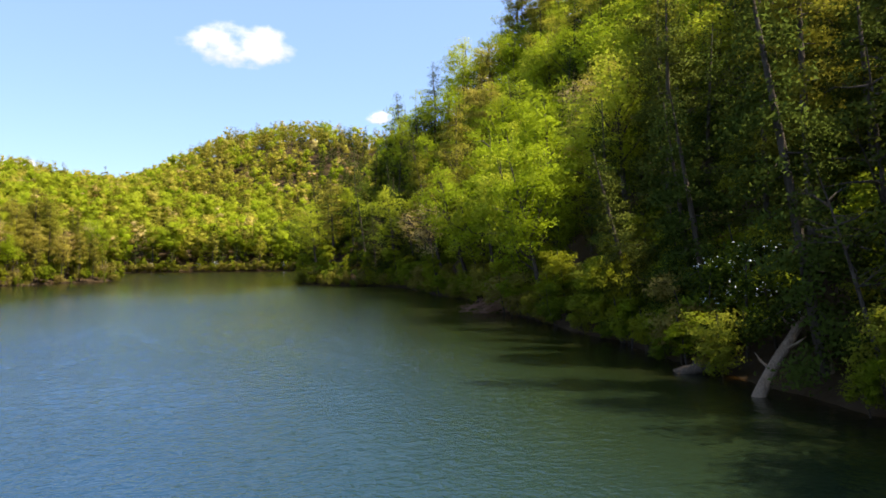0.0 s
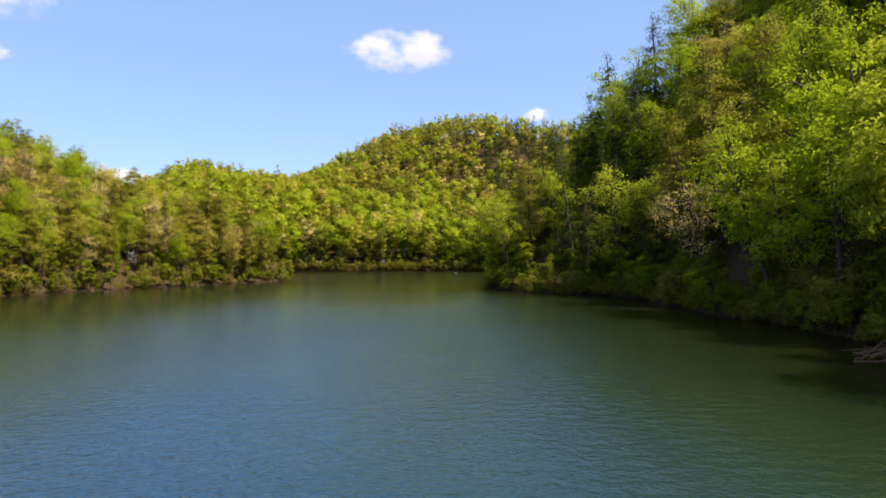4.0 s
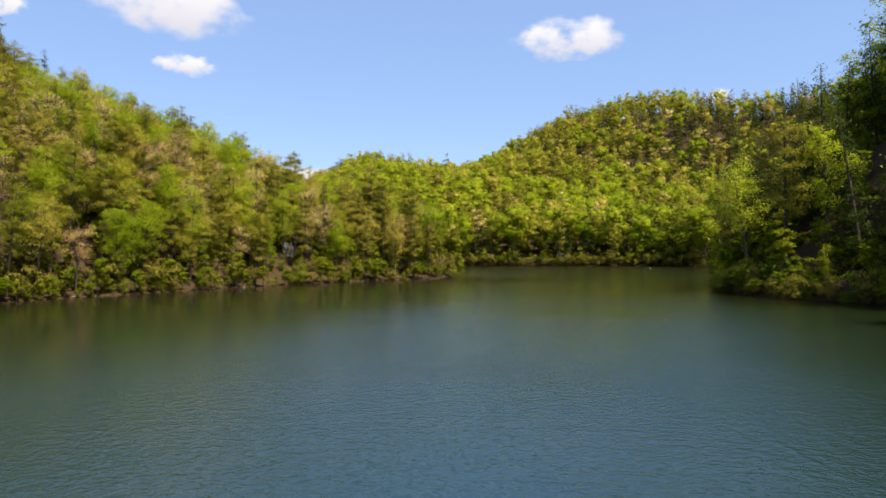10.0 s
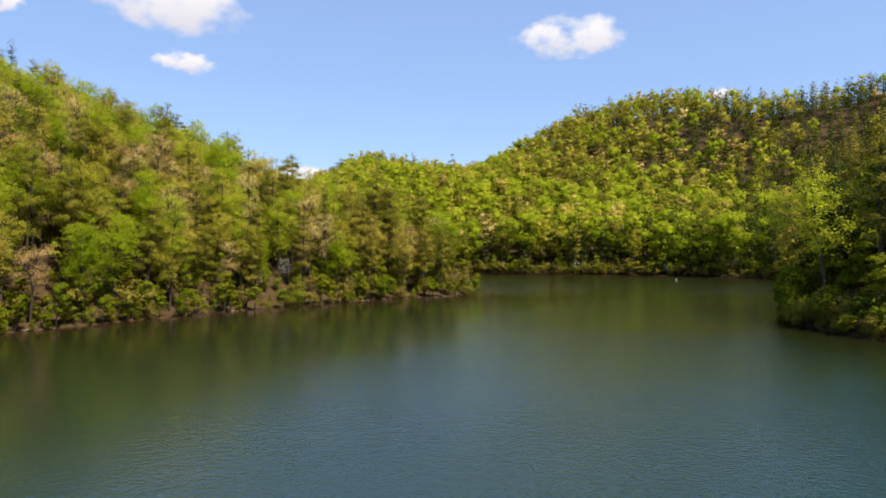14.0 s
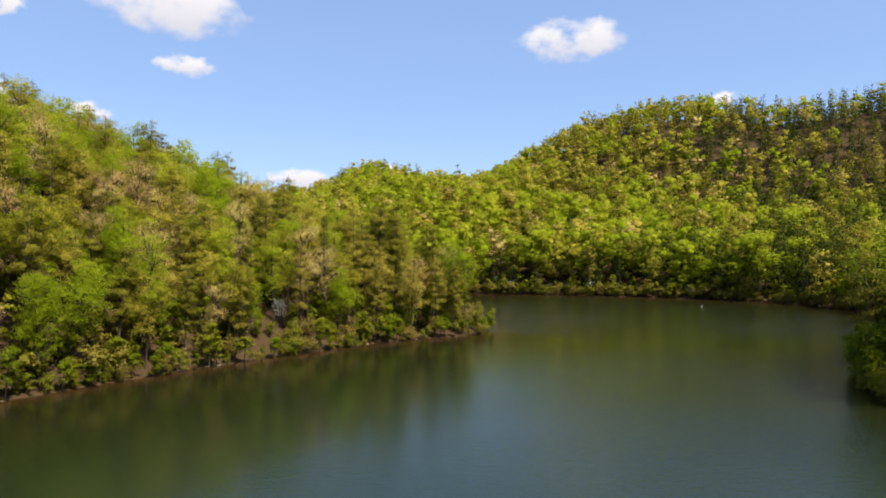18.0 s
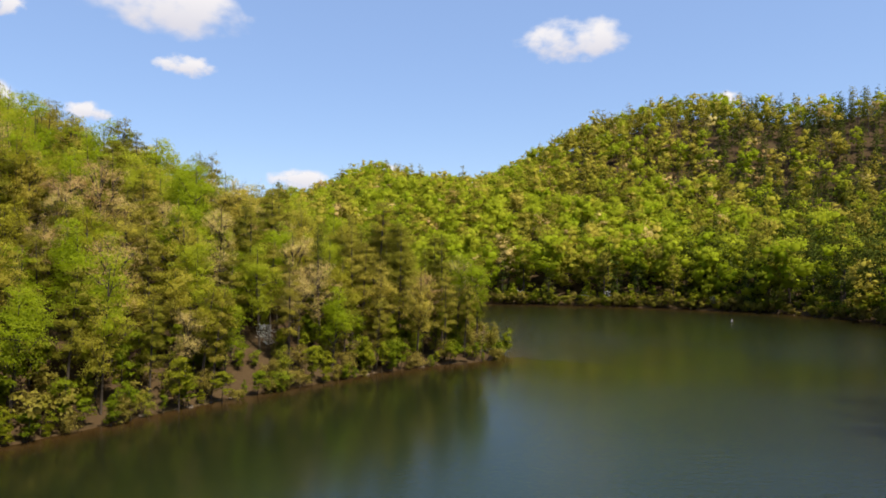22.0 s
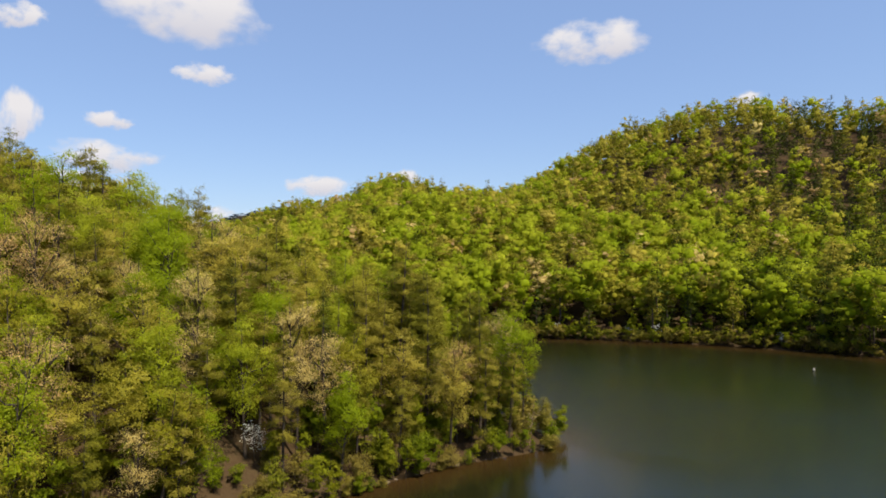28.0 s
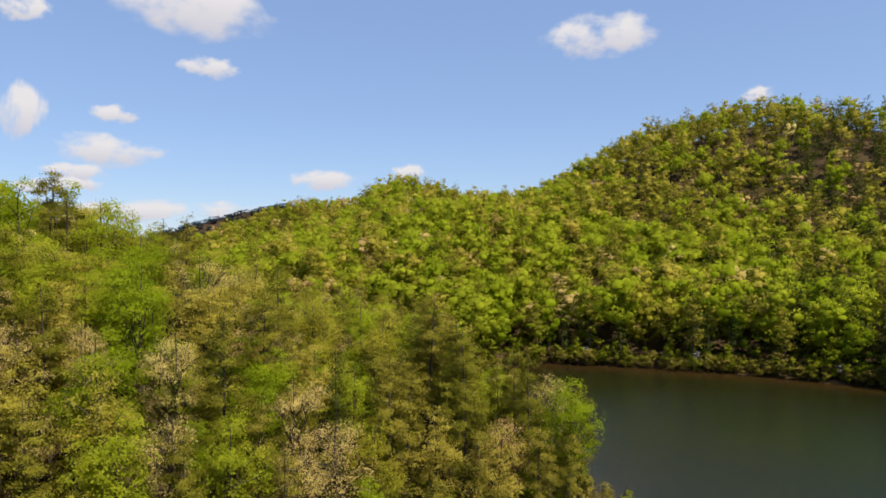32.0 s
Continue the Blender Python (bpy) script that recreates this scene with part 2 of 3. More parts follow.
wind = nt.nodes.new("ShaderNodeMath")
wind.operation = "MULTIPLY"
nt.links.new(gust.outputs[0], wind.inputs[0])
nt.links.new(open_water.outputs["Fac"], wind.inputs[1])
nt.links.new(wind.outputs[0], b1.inputs["Strength"])
nt.links.new(wind.outputs[0], b2.inputs["Strength"])
nt.links.new(w1.outputs[0], b1.inputs["Height"])
nt.links.new(w2.outputs[0], b2.inputs["Height"])
nt.links.new(b1.outputs[0], b2.inputs["Normal"])
nt.links.new(b2.outputs[0], bsdf.inputs["Normal"])
wx, wy = np.meshgrid(np.concatenate([np.linspace(-230, -150, 9)[:-1], np.arange(-150, 27, 0.45), np.linspace(28, 60, 4)]),
                     np.concatenate([np.linspace(-160, 2, 12)[:-1], np.arange(2, 90, 0.34), np.arange(90, 374, 0.5), np.linspace(375, 400, 4)]))
widx = np.arange(wx.size).reshape(wx.shape)
inland = shore_distance(wx, wy)
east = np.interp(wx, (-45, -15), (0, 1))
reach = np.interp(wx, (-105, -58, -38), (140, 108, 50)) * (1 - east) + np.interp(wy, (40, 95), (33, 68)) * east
offshore_tint = np.clip(-inland / reach, 0, 1)
# small wind waves, lower near the shores and in the lee at the head of the lake
swell = np.random.default_rng(21)
wz = np.zeros(wx.shape)
for _ in range(44):
    long, turn, start = swell.uniform(0.8, 1.5), swell.normal(1.15, 0.8), swell.uniform(0, 6.28)
    wz += long * np.sin((wx * math.cos(turn) + wy * math.sin(turn)) * 2 * math.pi / long + start)
lee = np.clip((wy - 190) / 90, 0, 1)
breeze = (0.5 + 0.5 * np.clip(offshore_tint / 0.7, 0, 1)) * np.interp(wx, (-100, -35), (0.25, 1.0)) * (1 - 0.15 * lee)
breeze = np.where(wy > 240, np.maximum(breeze, lee * 0.75), breeze)
wz *= 0.016 / wz.std() * breeze * (1 + 0.15 * np.clip((120 - wy) / 60, 0, 1)) * (0.8 + 0.3 * np.sin(wx * 0.05 + 2 * np.sin(wy * 0.03)))
wz *= (np.abs(wx + 62) < 88) & (wy > 2) & (wy < 374)
cells = np.stack([widx[:-1, :-1], widx[:-1, 1:], widx[1:, 1:], widx[1:, :-1]], -1).reshape(-1, 4)
cells = cells[inland.ravel()[cells].min(1) < 3]
water = new("water", mesh_of("water", np.stack([wx, wy, wz], -1).reshape(-1, 3), cells, WATER, True))
# colour share by distance from shore, stretched westward to paint the hill's darker reflection
water.data.attributes.new("offshore_tint", "FLOAT", "POINT").data.foreach_set("value", (offshore_tint * (1 - 0.55 * lee)).astype(np.float32).ravel())
water.data.attributes.new("breeze", "FLOAT", "POINT").data.foreach_set("value", breeze.astype(np.float32).ravel())
tagged(water, "rippled blue-green lake water mirroring sky and wooded banks", "lake", kind="structure")


# ---------------------------------------------------------------- trees
def leaves(at, way, size, rng, narrow=0.75, round_way=None):
    """Small leaf sprays at the given places, facing the given ways; round_way is the swell of the clump that they belong to."""
    n = len(at)
    way = way / np.linalg.norm(way, axis=1, keepdims=True)
    t = rng.normal(size=(n, 3))
    t -= (t * way).sum(1, keepdims=True) * way
    t /= np.linalg.norm(t, axis=1, keepdims=True)
    b = np.cross(way, t)
    s = (size * rng.uniform(0.6, 1.35, n))[:, None]
    v = np.stack([at - t * s, at + b * s * narrow + t * s * 0.6, at - b * s * narrow + t * s * 0.3], 1)
    soft = way if round_way is None else round_way / np.linalg.norm(round_way, axis=1, keepdims=True)
    flip = (np.cross(v[:, 1] - v[:, 0], v[:, 2] - v[:, 0]) * soft).sum(1) < 0
    v[flip] = v[flip][:, ::-1]
    return v.reshape(-1, 3), np.arange(3 * n).reshape(n, 3), np.repeat(soft, 3, 0)


GOLD = (1 + 5 ** 0.5) / 2
ICO_V = np.array([(0, a, b * GOLD) for a in (-1, 1) for b in (-1, 1)] + [(a, b * GOLD, 0) for a in (-1, 1) for b in (-1, 1)]
                 + [(b * GOLD, 0, a) for a in (-1, 1) for b in (-1, 1)]) / math.hypot(1, GOLD)
ICO_F = np.array([f for f in itertools.combinations(range(12), 3)
                  if all(np.linalg.norm(ICO_V[p] - ICO_V[q]) < 1.1 for p, q in ((f[0], f[1]), (f[1], f[2]), (f[0], f[2])))])
turned = (np.cross(ICO_V[ICO_F[:, 1]] - ICO_V[ICO_F[:, 0]], ICO_V[ICO_F[:, 2]] - ICO_V[ICO_F[:, 0]]) * ICO_V[ICO_F[:, 0]]).sum(1) < 0
ICO_F[turned] = ICO_F[turned][:, ::-1]


def cores(at, big, rng):
    """Dense leaf masses inside the lobes of a far crown."""
    vs, fs, ns = [], [], []
    heart = at.mean(0)
    for k, (c, r) in enumerate(zip(at, big)):
        v = ICO_V * r * rng.uniform(0.7, 1.25, (12, 1)) * (1.1, 1.1, 0.85)
        vs.append(v + c)
        fs.append(ICO_F + 12 * k)
        n = ICO_V * 0.55 + (v + c - heart) / (np.abs(at - heart).max() + 0.1) * 0.75 + rng.normal(0, 0.1, (12, 3))
        ns.append(n / np.linalg.norm(n, axis=1, keepdims=True))
    return np.concatenate(vs), np.concatenate(fs), np.concatenate(ns)


def tube(path, radii, sides=6):
    """A tapered round stem along a path, as corners and faces of four."""
    path, verts, faces = np.asarray(path, float), [], []
    for k, (p, r) in enumerate(zip(path, radii)):
        d = path[min(k + 1, len(path) - 1)] - path[max(k - 1, 0)]
        d /= np.linalg.norm(d) + 1e-9
        u = np.cross(d, (0.3, 0.9, 0.2))
        u /= np.linalg.norm(u)
        w = np.cross(d, u)
        a = np.arange(sides) * 2 * np.pi / sides
        verts.append(p + r * (np.cos(a)[:, None] * u + np.sin(a)[:, None] * w))
        if k:
            i = np.arange(sides)
            faces.append(np.stack([(k - 1) * sides + i, (k - 1) * sides + (i + 1) % sides, k * sides + (i + 1) % sides, k * sides + i], -1))
    return np.concatenate(verts), np.concatenate(faces)


def thirds(piece):
    """The same piece with each face of four as two of three."""
    v, f = piece
    return v, np.concatenate([f[:, (0, 1, 2)], f[:, (0, 2, 3)]])


def join(pieces):
    """Corners and faces of several pieces as one."""
    vs, fs, n = [], [], 0
    for v, f in pieces:
        vs.append(v)
        fs.append(f + n)
        n += len(v)
    return np.concatenate(vs), np.concatenate(fs)


def ball_ways(n, rng):
    d = rng.normal(size=(n, 3))
    return d / np.linalg.norm(d, axis=1, keepdims=True)


def broadleaf(rng, count, size, lobes=24, full=1.0, tall=18.0, low=(0.1, 0.26), girth=(0.25, 0.31), dense=0, twigs=0):
    """A broad tree: stem, limbs to the lobes of its crown, and leaf sprays on the lobes."""
    base, wide = tall * rng.uniform(*low) * (0.4 if dense else 1.0), tall * rng.uniform(*girth) * (0.95 if dense else 1.0)
    lobes = dense if dense else lobes
    mid, half = (base + tall) / 2, (tall - base) / 2
    dirs = ball_ways(lobes, rng)
    at = dirs * rng.uniform(*((0.45, 0.86) if dense else (0.3, 0.88)), (lobes, 1)) * (wide, wide, half * 0.95) + (0, 0, mid)
    at[:, :2] *= (1.0 - 0.35 * np.abs((at[:, 2:] - mid * 0.95) / half))
    big = rng.uniform(*((0.26, 0.42) if dense else (0.2, 0.4)), lobes) * wide
    bend = rng.normal(0, 0.35, 2)
    stem_path = [(0, 0, -1.0), (bend[0] * 0.3, bend[1] * 0.3, base * 0.6), (bend[0], bend[1], mid), (bend[0] * 0.5, bend[1] * 0.5, tall * 0.9)]
    stem = tube(stem_path, (tall * 0.017, tall * 0.013, tall * 0.008, 0.03))
    limbs = []
    for c in at[::2]:
        h = rng.uniform(0.65, 1.0) * c[2] - 0.22 * np.hypot(c[0], c[1])
        p0 = np.array((bend[0] * 0.7, bend[1] * 0.7, max(h, base * 0.6)))
        limbs.append(tube([p0, p0 * 0.45 + c * 0.55 + rng.normal(0, 0.25, 3), c + (c - p0) * 0.18], (tall * 0.006, tall * 0.004, 0.02), 4))
    for k in rng.integers(0, lobes, twigs):
        w = ball_ways(1, rng)[0] * (1, 1, 0.6) + (0, 0, 0.5)
        limbs.append(tube([at[k] * (0.75, 0.75, 0.94), at[k] + w * big[k] * 0.5 + rng.normal(0, 0.15, 3), at[k] + w * big[k] * 1.25], (0.05, 0.035, 0.012), 3))
    pick = rng.choice(lobes, count, p=big ** 2 / (big ** 2).sum())
    # each lobe carries flat leaf sprays; each leaf belongs to one of them
    sprays = 12 if dense else 20
    d_spray = ball_ways(lobes * sprays, rng)
    d_spray[:, 2] = np.where((d_spray[:, 2] < -0.2) & (rng.random(lobes * sprays) < 0.6), -d_spray[:, 2], d_spray[:, 2])
    r_spray = rng.uniform(*((0.75, 1.1) if dense else (0.35, 1.1)), (lobes * sprays, 1)) ** 0.6 * (1 + 0.3 * rng.normal(size=(lobes * sprays, 1)) * (1 - full))
    r_spray = np.clip(r_spray, 0.3, 1.15)
    own = pick * sprays + rng.integers(0, sprays, count)
    d = d_spray[own] + ball_ways(count, rng) * 0.35
    pos = at[pick] + big[pick][:, None] * (d_spray[own] * r_spray[own] * (1.15, 1.15, 0.9) + rng.normal(0, 1, (count, 3)) * ((0.18, 0.18, 0.13) if dense else (0.2, 0.2, 0.11))) + rng.normal(0, 0.08, (count, 3))
    way = d * 0.85 + (0, 0, 0.42) + rng.normal(0, 0.36, (count, 3))
    swell = d * (0.55 if dense else 0.7) + (pos - (0, 0, mid)) / (wide, wide, half) * (0.8 if dense else 0.5) + (0, 0, 0.05 if dense else 0.45) + rng.normal(0, 0.2, (count, 3))
    crown, tint = leaves(pos, way, size, rng, 0.75, swell), pick / lobes * (0.06 if dense else 0.16) + rng.random(count) * 0.08
    if dense:
        v, f, n = cores(at, big * (0.42 + 0.24 * full), rng)
        crown = np.concatenate([crown[0], v]), np.concatenate([crown[1], f + len(crown[0])]), np.concatenate([crown[2], n])
        tint = np.concatenate([tint, np.repeat(np.arange(dense) / lobes * 0.06, 20)])
    return stem, join(limbs), crown, tint


def conifer(rng, count, size, tall=21.0, bare=0.35, wide=0.16, droop=0.15, oval=False):
    """A pine or hemlock: straight stem and boughs that shorten to the top."""
    stem = tube([(0, 0, -1), (0, 0, tall * 0.5), (rng.normal(0, 0.25), rng.normal(0, 0.25), tall)], (tall * 0.013, tall * 0.009, 0.03))
    boughs, rows = [], []
    total = int(tall * (1 - bare) * 3.4)
    for k in range(total):
        u = (k + rng.uniform(-2.5, 2.5)) / total
        u = min(max(u, 0.0), 1.0)
        z, a = tall * (bare + (0.98 - bare) * u), k * 2.4 + rng.normal(0, 0.4)
        shape = math.sin(math.pi * (0.16 + 0.8 * u)) ** 0.8 if oval else (1 - u) ** 0.8
        reach = tall * wide * shape * rng.uniform(0.45, 1.2) + 0.3
        tip = np.array((math.cos(a) * reach, math.sin(a) * reach, z - reach * droop + rng.normal(0, 0.3)))
        rows.append((np.array((0, 0, z)), tip, reach))
        if reach > 1.2 and k % 2:
            boughs.append(tube([(0, 0, z), tip], (0.06, 0.015), 3))
    reach = np.array([r[2] for r in rows])
    pick = rng.choice(len(rows), count, p=reach ** 1.3 / (reach ** 1.3).sum())
    a, b = np.array([r[0] for r in rows])[pick], np.array([r[1] for r in rows])[pick]
    f = rng.uniform(0.25, 1.08, (count, 1)) ** 0.7
    pos = a + (b - a) * f + rng.normal(0, 1, (count, 3)) * (0.42, 0.42, 0.24)
    way = (0, 0, 0.6) + rng.normal(0, 0.6, (count, 3)) + (b - a) / reach[pick][:, None] * 0.4
    swell = (pos - a) * 0.5 + (0, 0, 0.5) + rng.normal(0, 0.25, (count, 3))
    return stem, join(boughs), leaves(pos, way, size, rng, 0.5, swell), rng.random(count) * 0.25


def grow(kind, rng, count, size, dense=0):
    if kind == "shrub":
        return broadleaf(rng, count // 2, size * 0.62, 18, 0.2, 4.6, (0.0, 0.06), (0.36, 0.52), dense // 2)
    if kind == "sapling":
        return broadleaf(rng, count // 2, size * 0.9, 14, 0.5, 9.0, (0.03, 0.15), (0.24, 0.32), dense // 2)
    if kind == "pine":
        return conifer(rng, int(count * 1.3), size, 21.0, 0.34, 0.135, 0.0, True)
    if kind == "hemlock":
        return conifer(rng, int(count * 1.3), size, 19.0, 0.06, 0.17, 0.3)
    if kind == "budding":
        return broadleaf(rng, int(count * 0.75), size * 0.7, 26, 0.2, 18.0, (0.18, 0.34), dense=dense, twigs=0 if dense else 90)
    if kind == "oak":
        return broadleaf(rng, count, size, 34, 0.5, 19.0, (0.14, 0.32), (0.22, 0.29), dense=dense, twigs=0 if dense else 25)
    return broadleaf(rng, count, size, 30, 0.7, 18.5, dense=dense)


def set_tint(me, values):
    me.attributes.new("tint", "FLOAT", "FACE").data.foreach_set("value", np.ascontiguousarray(values, np.float32))


LABELS = {
    "maple": "tall broadleaf tree in fresh bright green spring leaf",
    "oak": "tall broadleaf tree with thin olive-yellow spring leaf",
    "budding": "nearly bare tree with tan-brown opening buds",
    "pine": "slender pine with a bare lower stem and dull green needles",
    "hemlock": "dark green hemlock with drooping boughs to the ground",
    "sapling": "young understorey tree in light yellow-green leaf",
    "shrub": "low olive and tan shrub under the trees by the shore",
}


def tree_model(kind, seed, count, size):
    """Meshes of one tree, to be shared by its copies."""
    rng = np.random.default_rng(seed)
    stem, limbs, crown, tint = grow(kind, rng, count, size)
    me = mesh_of(kind + " crown", crown[0], crown[1], LEAF[kind], True, crown[2])
    set_tint(me, tint)
    return mesh_of(kind + " trunk", *(stem if kind in ("shrub", "sapling") else join([stem, limbs])), BARK, True), me


def plant(kind, meshes, x, y, z, scale, turn, lean=(0, 0), group="trees on the lake's banks", label=""):
    tree = new(kind if kind in ("shrub", "sapling") else kind + "_tree")
    tree.matrix_world = pose(x, y, z, lean[0], lean[1]) @ pose(0, 0, 0, 0, 0, turn) @ Matrix.Diagonal((scale[0], scale[0], scale[1], 1))
    for name, me in zip(("trunk", "crown"), meshes):
        o = new(name, me)
        o.parent = tree
    return tagged(tree, label or LABELS[kind], "shrub" if kind == "shrub" else "tree", group)


KINDS = ("maple", "oak", "budding", "pine", "hemlock", "shrub", "sapling")
rng = np.random.default_rng(7)
NEAR = {k: [tree_model(k, 10 * n + s, 9000, 0.135) for s in range(3)] for n, k in enumerate(KINDS)}
MID = {k: [tree_model(k, 100 + 10 * n + s, 5200, 0.16) for s in range(4)] for n, k in enumerate(KINDS)}
FAR = {k: [grow(k, np.random.default_rng(200 + 10 * n + s), 720, 0.34, 14) for s in range(6)] for n, k in enumerate(KINDS)}
DISTANT = {k: [grow(k, np.random.default_rng(300 + 10 * n + s), 340, 0.46, 12) for s in range(6)] for n, k in enumerate(KINDS)}

# sites: an uneven grid over the slopes, closer by the near banks, and an understorey of shrubs
def sites(x0, x1, y0, y1, step):
    x, y = np.meshgrid(np.arange(x0, x1, step), np.arange(y0, y1, step))
    return (x + rng.uniform(-0.45, 0.45, x.shape) * step).ravel(), (y + rng.uniform(-0.45, 0.45, y.shape) * step).ravel()


grids = [sites(-640, 140, 340, 790, 6.8), sites(-60, 140, -120, 340, 7.3), sites(-300, -110, 60, 340, 4.9), sites(-300, 60, 0, 385, 2.9), sites(-260, 60, 0, 385, 5.2)]
sx, sy = (np.concatenate([g[k] for g in grids]) for k in (0, 1))
low = np.concatenate([np.full(len(g[0]), max(0, n - 2)) for n, g in enumerate(grids)])
sz, sd = land(sx, sy)
inner = (sx > -60) & (sy < 330) | (sx < -110) & (sy < 340)
some = rng.random(len(sx)) < 0.25
thin = rng.random(len(sx)) < np.where(sx < -110, 0.65, 0.7)
keep = np.where(low == 1, thin & (sd > -0.3) & (sd < np.where(inner, np.where(some, 25, 8), 4.5)),
                np.where(low == 2, (sd > 1.0) & (sd < np.where(inner, 55, 9)), sd > 0.8))

sx, sy, sz, sd, low = sx[keep], sy[keep], sz[keep], sd[keep], low[keep]
# trees behind the crests, hidden from seven points along the camera's path, are left out
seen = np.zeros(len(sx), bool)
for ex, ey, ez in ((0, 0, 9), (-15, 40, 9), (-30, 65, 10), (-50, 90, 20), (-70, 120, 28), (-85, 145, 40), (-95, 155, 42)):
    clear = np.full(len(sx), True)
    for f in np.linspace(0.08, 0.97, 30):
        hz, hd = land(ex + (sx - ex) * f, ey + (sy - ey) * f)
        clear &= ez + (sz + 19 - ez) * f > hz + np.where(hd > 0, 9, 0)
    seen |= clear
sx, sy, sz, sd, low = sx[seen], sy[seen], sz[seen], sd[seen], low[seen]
# those by the water first: the nearest three hundred of a kind stand as trees of their own
near_first = np.argsort(np.min([np.hypot(sx - a, sy - b) for a, b in ((0, 30), (-10, 80), (-35, 130), (-85, 160), (-95, 200))], axis=0))
sx, sy, sz, sd, low = sx[near_first], sy[near_first], sz[near_first], sd[near_first], low[near_first]


def patch(x, y, f, k):
    return 0.5 + 0.5 * np.sin(x * f + 2.1 * np.sin(y * f * 0.7 + k) + k) * np.sin(y * f * 1.1 + 1.7 * np.sin(x * f * 0.6) + 2 * k)


def kind_of(x, y, z, d, r):
    """Which kind of tree grows here: pines on the point and the crests, and dark hemlock that also stands in for shade
    on the near bank and eastern slopes.
    """
    pine, bud = patch(x, y, 0.035, 1.0), patch(x, y, 0.05, 4.0)
    if x > -60 and y < 330:
        # nearly all hemlock here, its dark needles standing in for deep shade
        if y < 62 and d < 24:
            odds = (0.0, 0.0, 0.0, 0.05, 0.95)
        elif y < 60 or (y < 78 and d < 40):
            odds = (0.02, 0.05, 0.08, 0.05, 0.8)
        elif d < 16 and y < 92:
            odds = (0.45, 0.12, 0.15, 0.04, 0.24)
        elif d < 30 and y > 140:
            odds = (0.4, 0.06, 0.0, 0.06, 0.48)
        else:
            odds = (0.78, 0.1, 0.02, 0.02 + 0.55 * (z > 58), 0.08)
    elif x < -110 and y < 340:
        point = math.hypot(x + 126, y - 232) < 21
        odds = (0.12, 0.08, 0.05, 0.7, 0.05) if point else (0.32, 0.26, 0.15 + 0.24 * bud, 0.1 + 0.24 * pine, 0.03)
    else:
        crest = z > 78
        # more dark pine and hemlock eastward stands in for shade on that slope
        pine = pine + (1.3 if x > -40 else 0.0)
        shade = 2.2 if x > -70 else 1.1 if x > -100 else 0.45 if x > -130 else 0.08
        odds = (0.55 if z < 40 else 0.34, 0.2 if z < 40 else 0.36, 0.01 + 0.05 * bud, 0.06 + 0.16 * pine + 0.16 * crest, shade)
    odds = np.cumsum(odds) / sum(odds)
    return KINDS[int(np.searchsorted(odds, r))]


kinds = [("shrub", "sapling")[u - 1] if u else kind_of(x, y, z, d, r) for x, y, z, d, r, u in zip(sx, sy, sz, sd, rng.random(len(sx)), low)]
d2 = shore_distance(sx + 2.0, sy)
d3 = shore_distance(sx, sy + 2.0)
far_parts = {}
counts = {}
# a hem of shrubs that overhangs the waterline
edge = np.array(SHORE, float)
for a, b in zip(edge, np.roll(edge, -1, 0)):
    m = (a + b) / 2
    right, left = m[0] > -60 and 8 < m[1] < 235, m[0] < -110 and 120 < m[1] < 262
    if m[1] > 262 and m[0] < 0:
        for f in np.arange(0, 1.0, 1.9 / np.linalg.norm(b - a)):
            p = a + (b - a) * f + rng.normal(0, 0.9, 2)
            s = rng.uniform(0.5, 1.25)
            far_parts.setdefault("far hills", []).append(("sapling" if rng.random() < 0.4 else "shrub", p[0], p[1], 0.0, (s * 1.2, s), rng.uniform(0, 360)))
    if not (right or left):
        continue
    run = np.linalg.norm(b - a)
    out = np.array((-(b - a)[1], (b - a)[0])) / run
    out = -out
    for f in np.arange(0.02, 1.0, (1.7 if right else 2.1) / run):
        p = a + (b - a) * f + out * rng.uniform(-1.1, 0.4) + rng.normal(0, 0.25, 2)
        if math.hypot(p[0] - 19.5, p[1] - 38) < 4.6 or math.hypot(p[0] - 7.6, p[1] - 92) < 4.0:
            continue
        z = max(float(land(p[:1], p[1:])[0][0]), 0.1) - 0.35
        kind = "sapling" if rng.random() < (0.4 if right else 0.72) else "shrub"
        s = rng.uniform(0.4, 1.05) * (1.1 if right else 0.95) * (0.8 if kind == "sapling" else 1.0)
        counts[kind] = counts.get(kind, 0) + 1
        models = (NEAR if right and p[1] < 85 else MID)[kind]
        plant(kind, models[rng.integers(len(models))], p[0], p[1], z, (s * rng.uniform(0.9, 1.25), s * rng.uniform(0.8, 1.25)), rng.uniform(0, 360),
              (rng.normal(0, 5) + out[1] * 9, rng.normal(0, 5) - out[0] * 9))
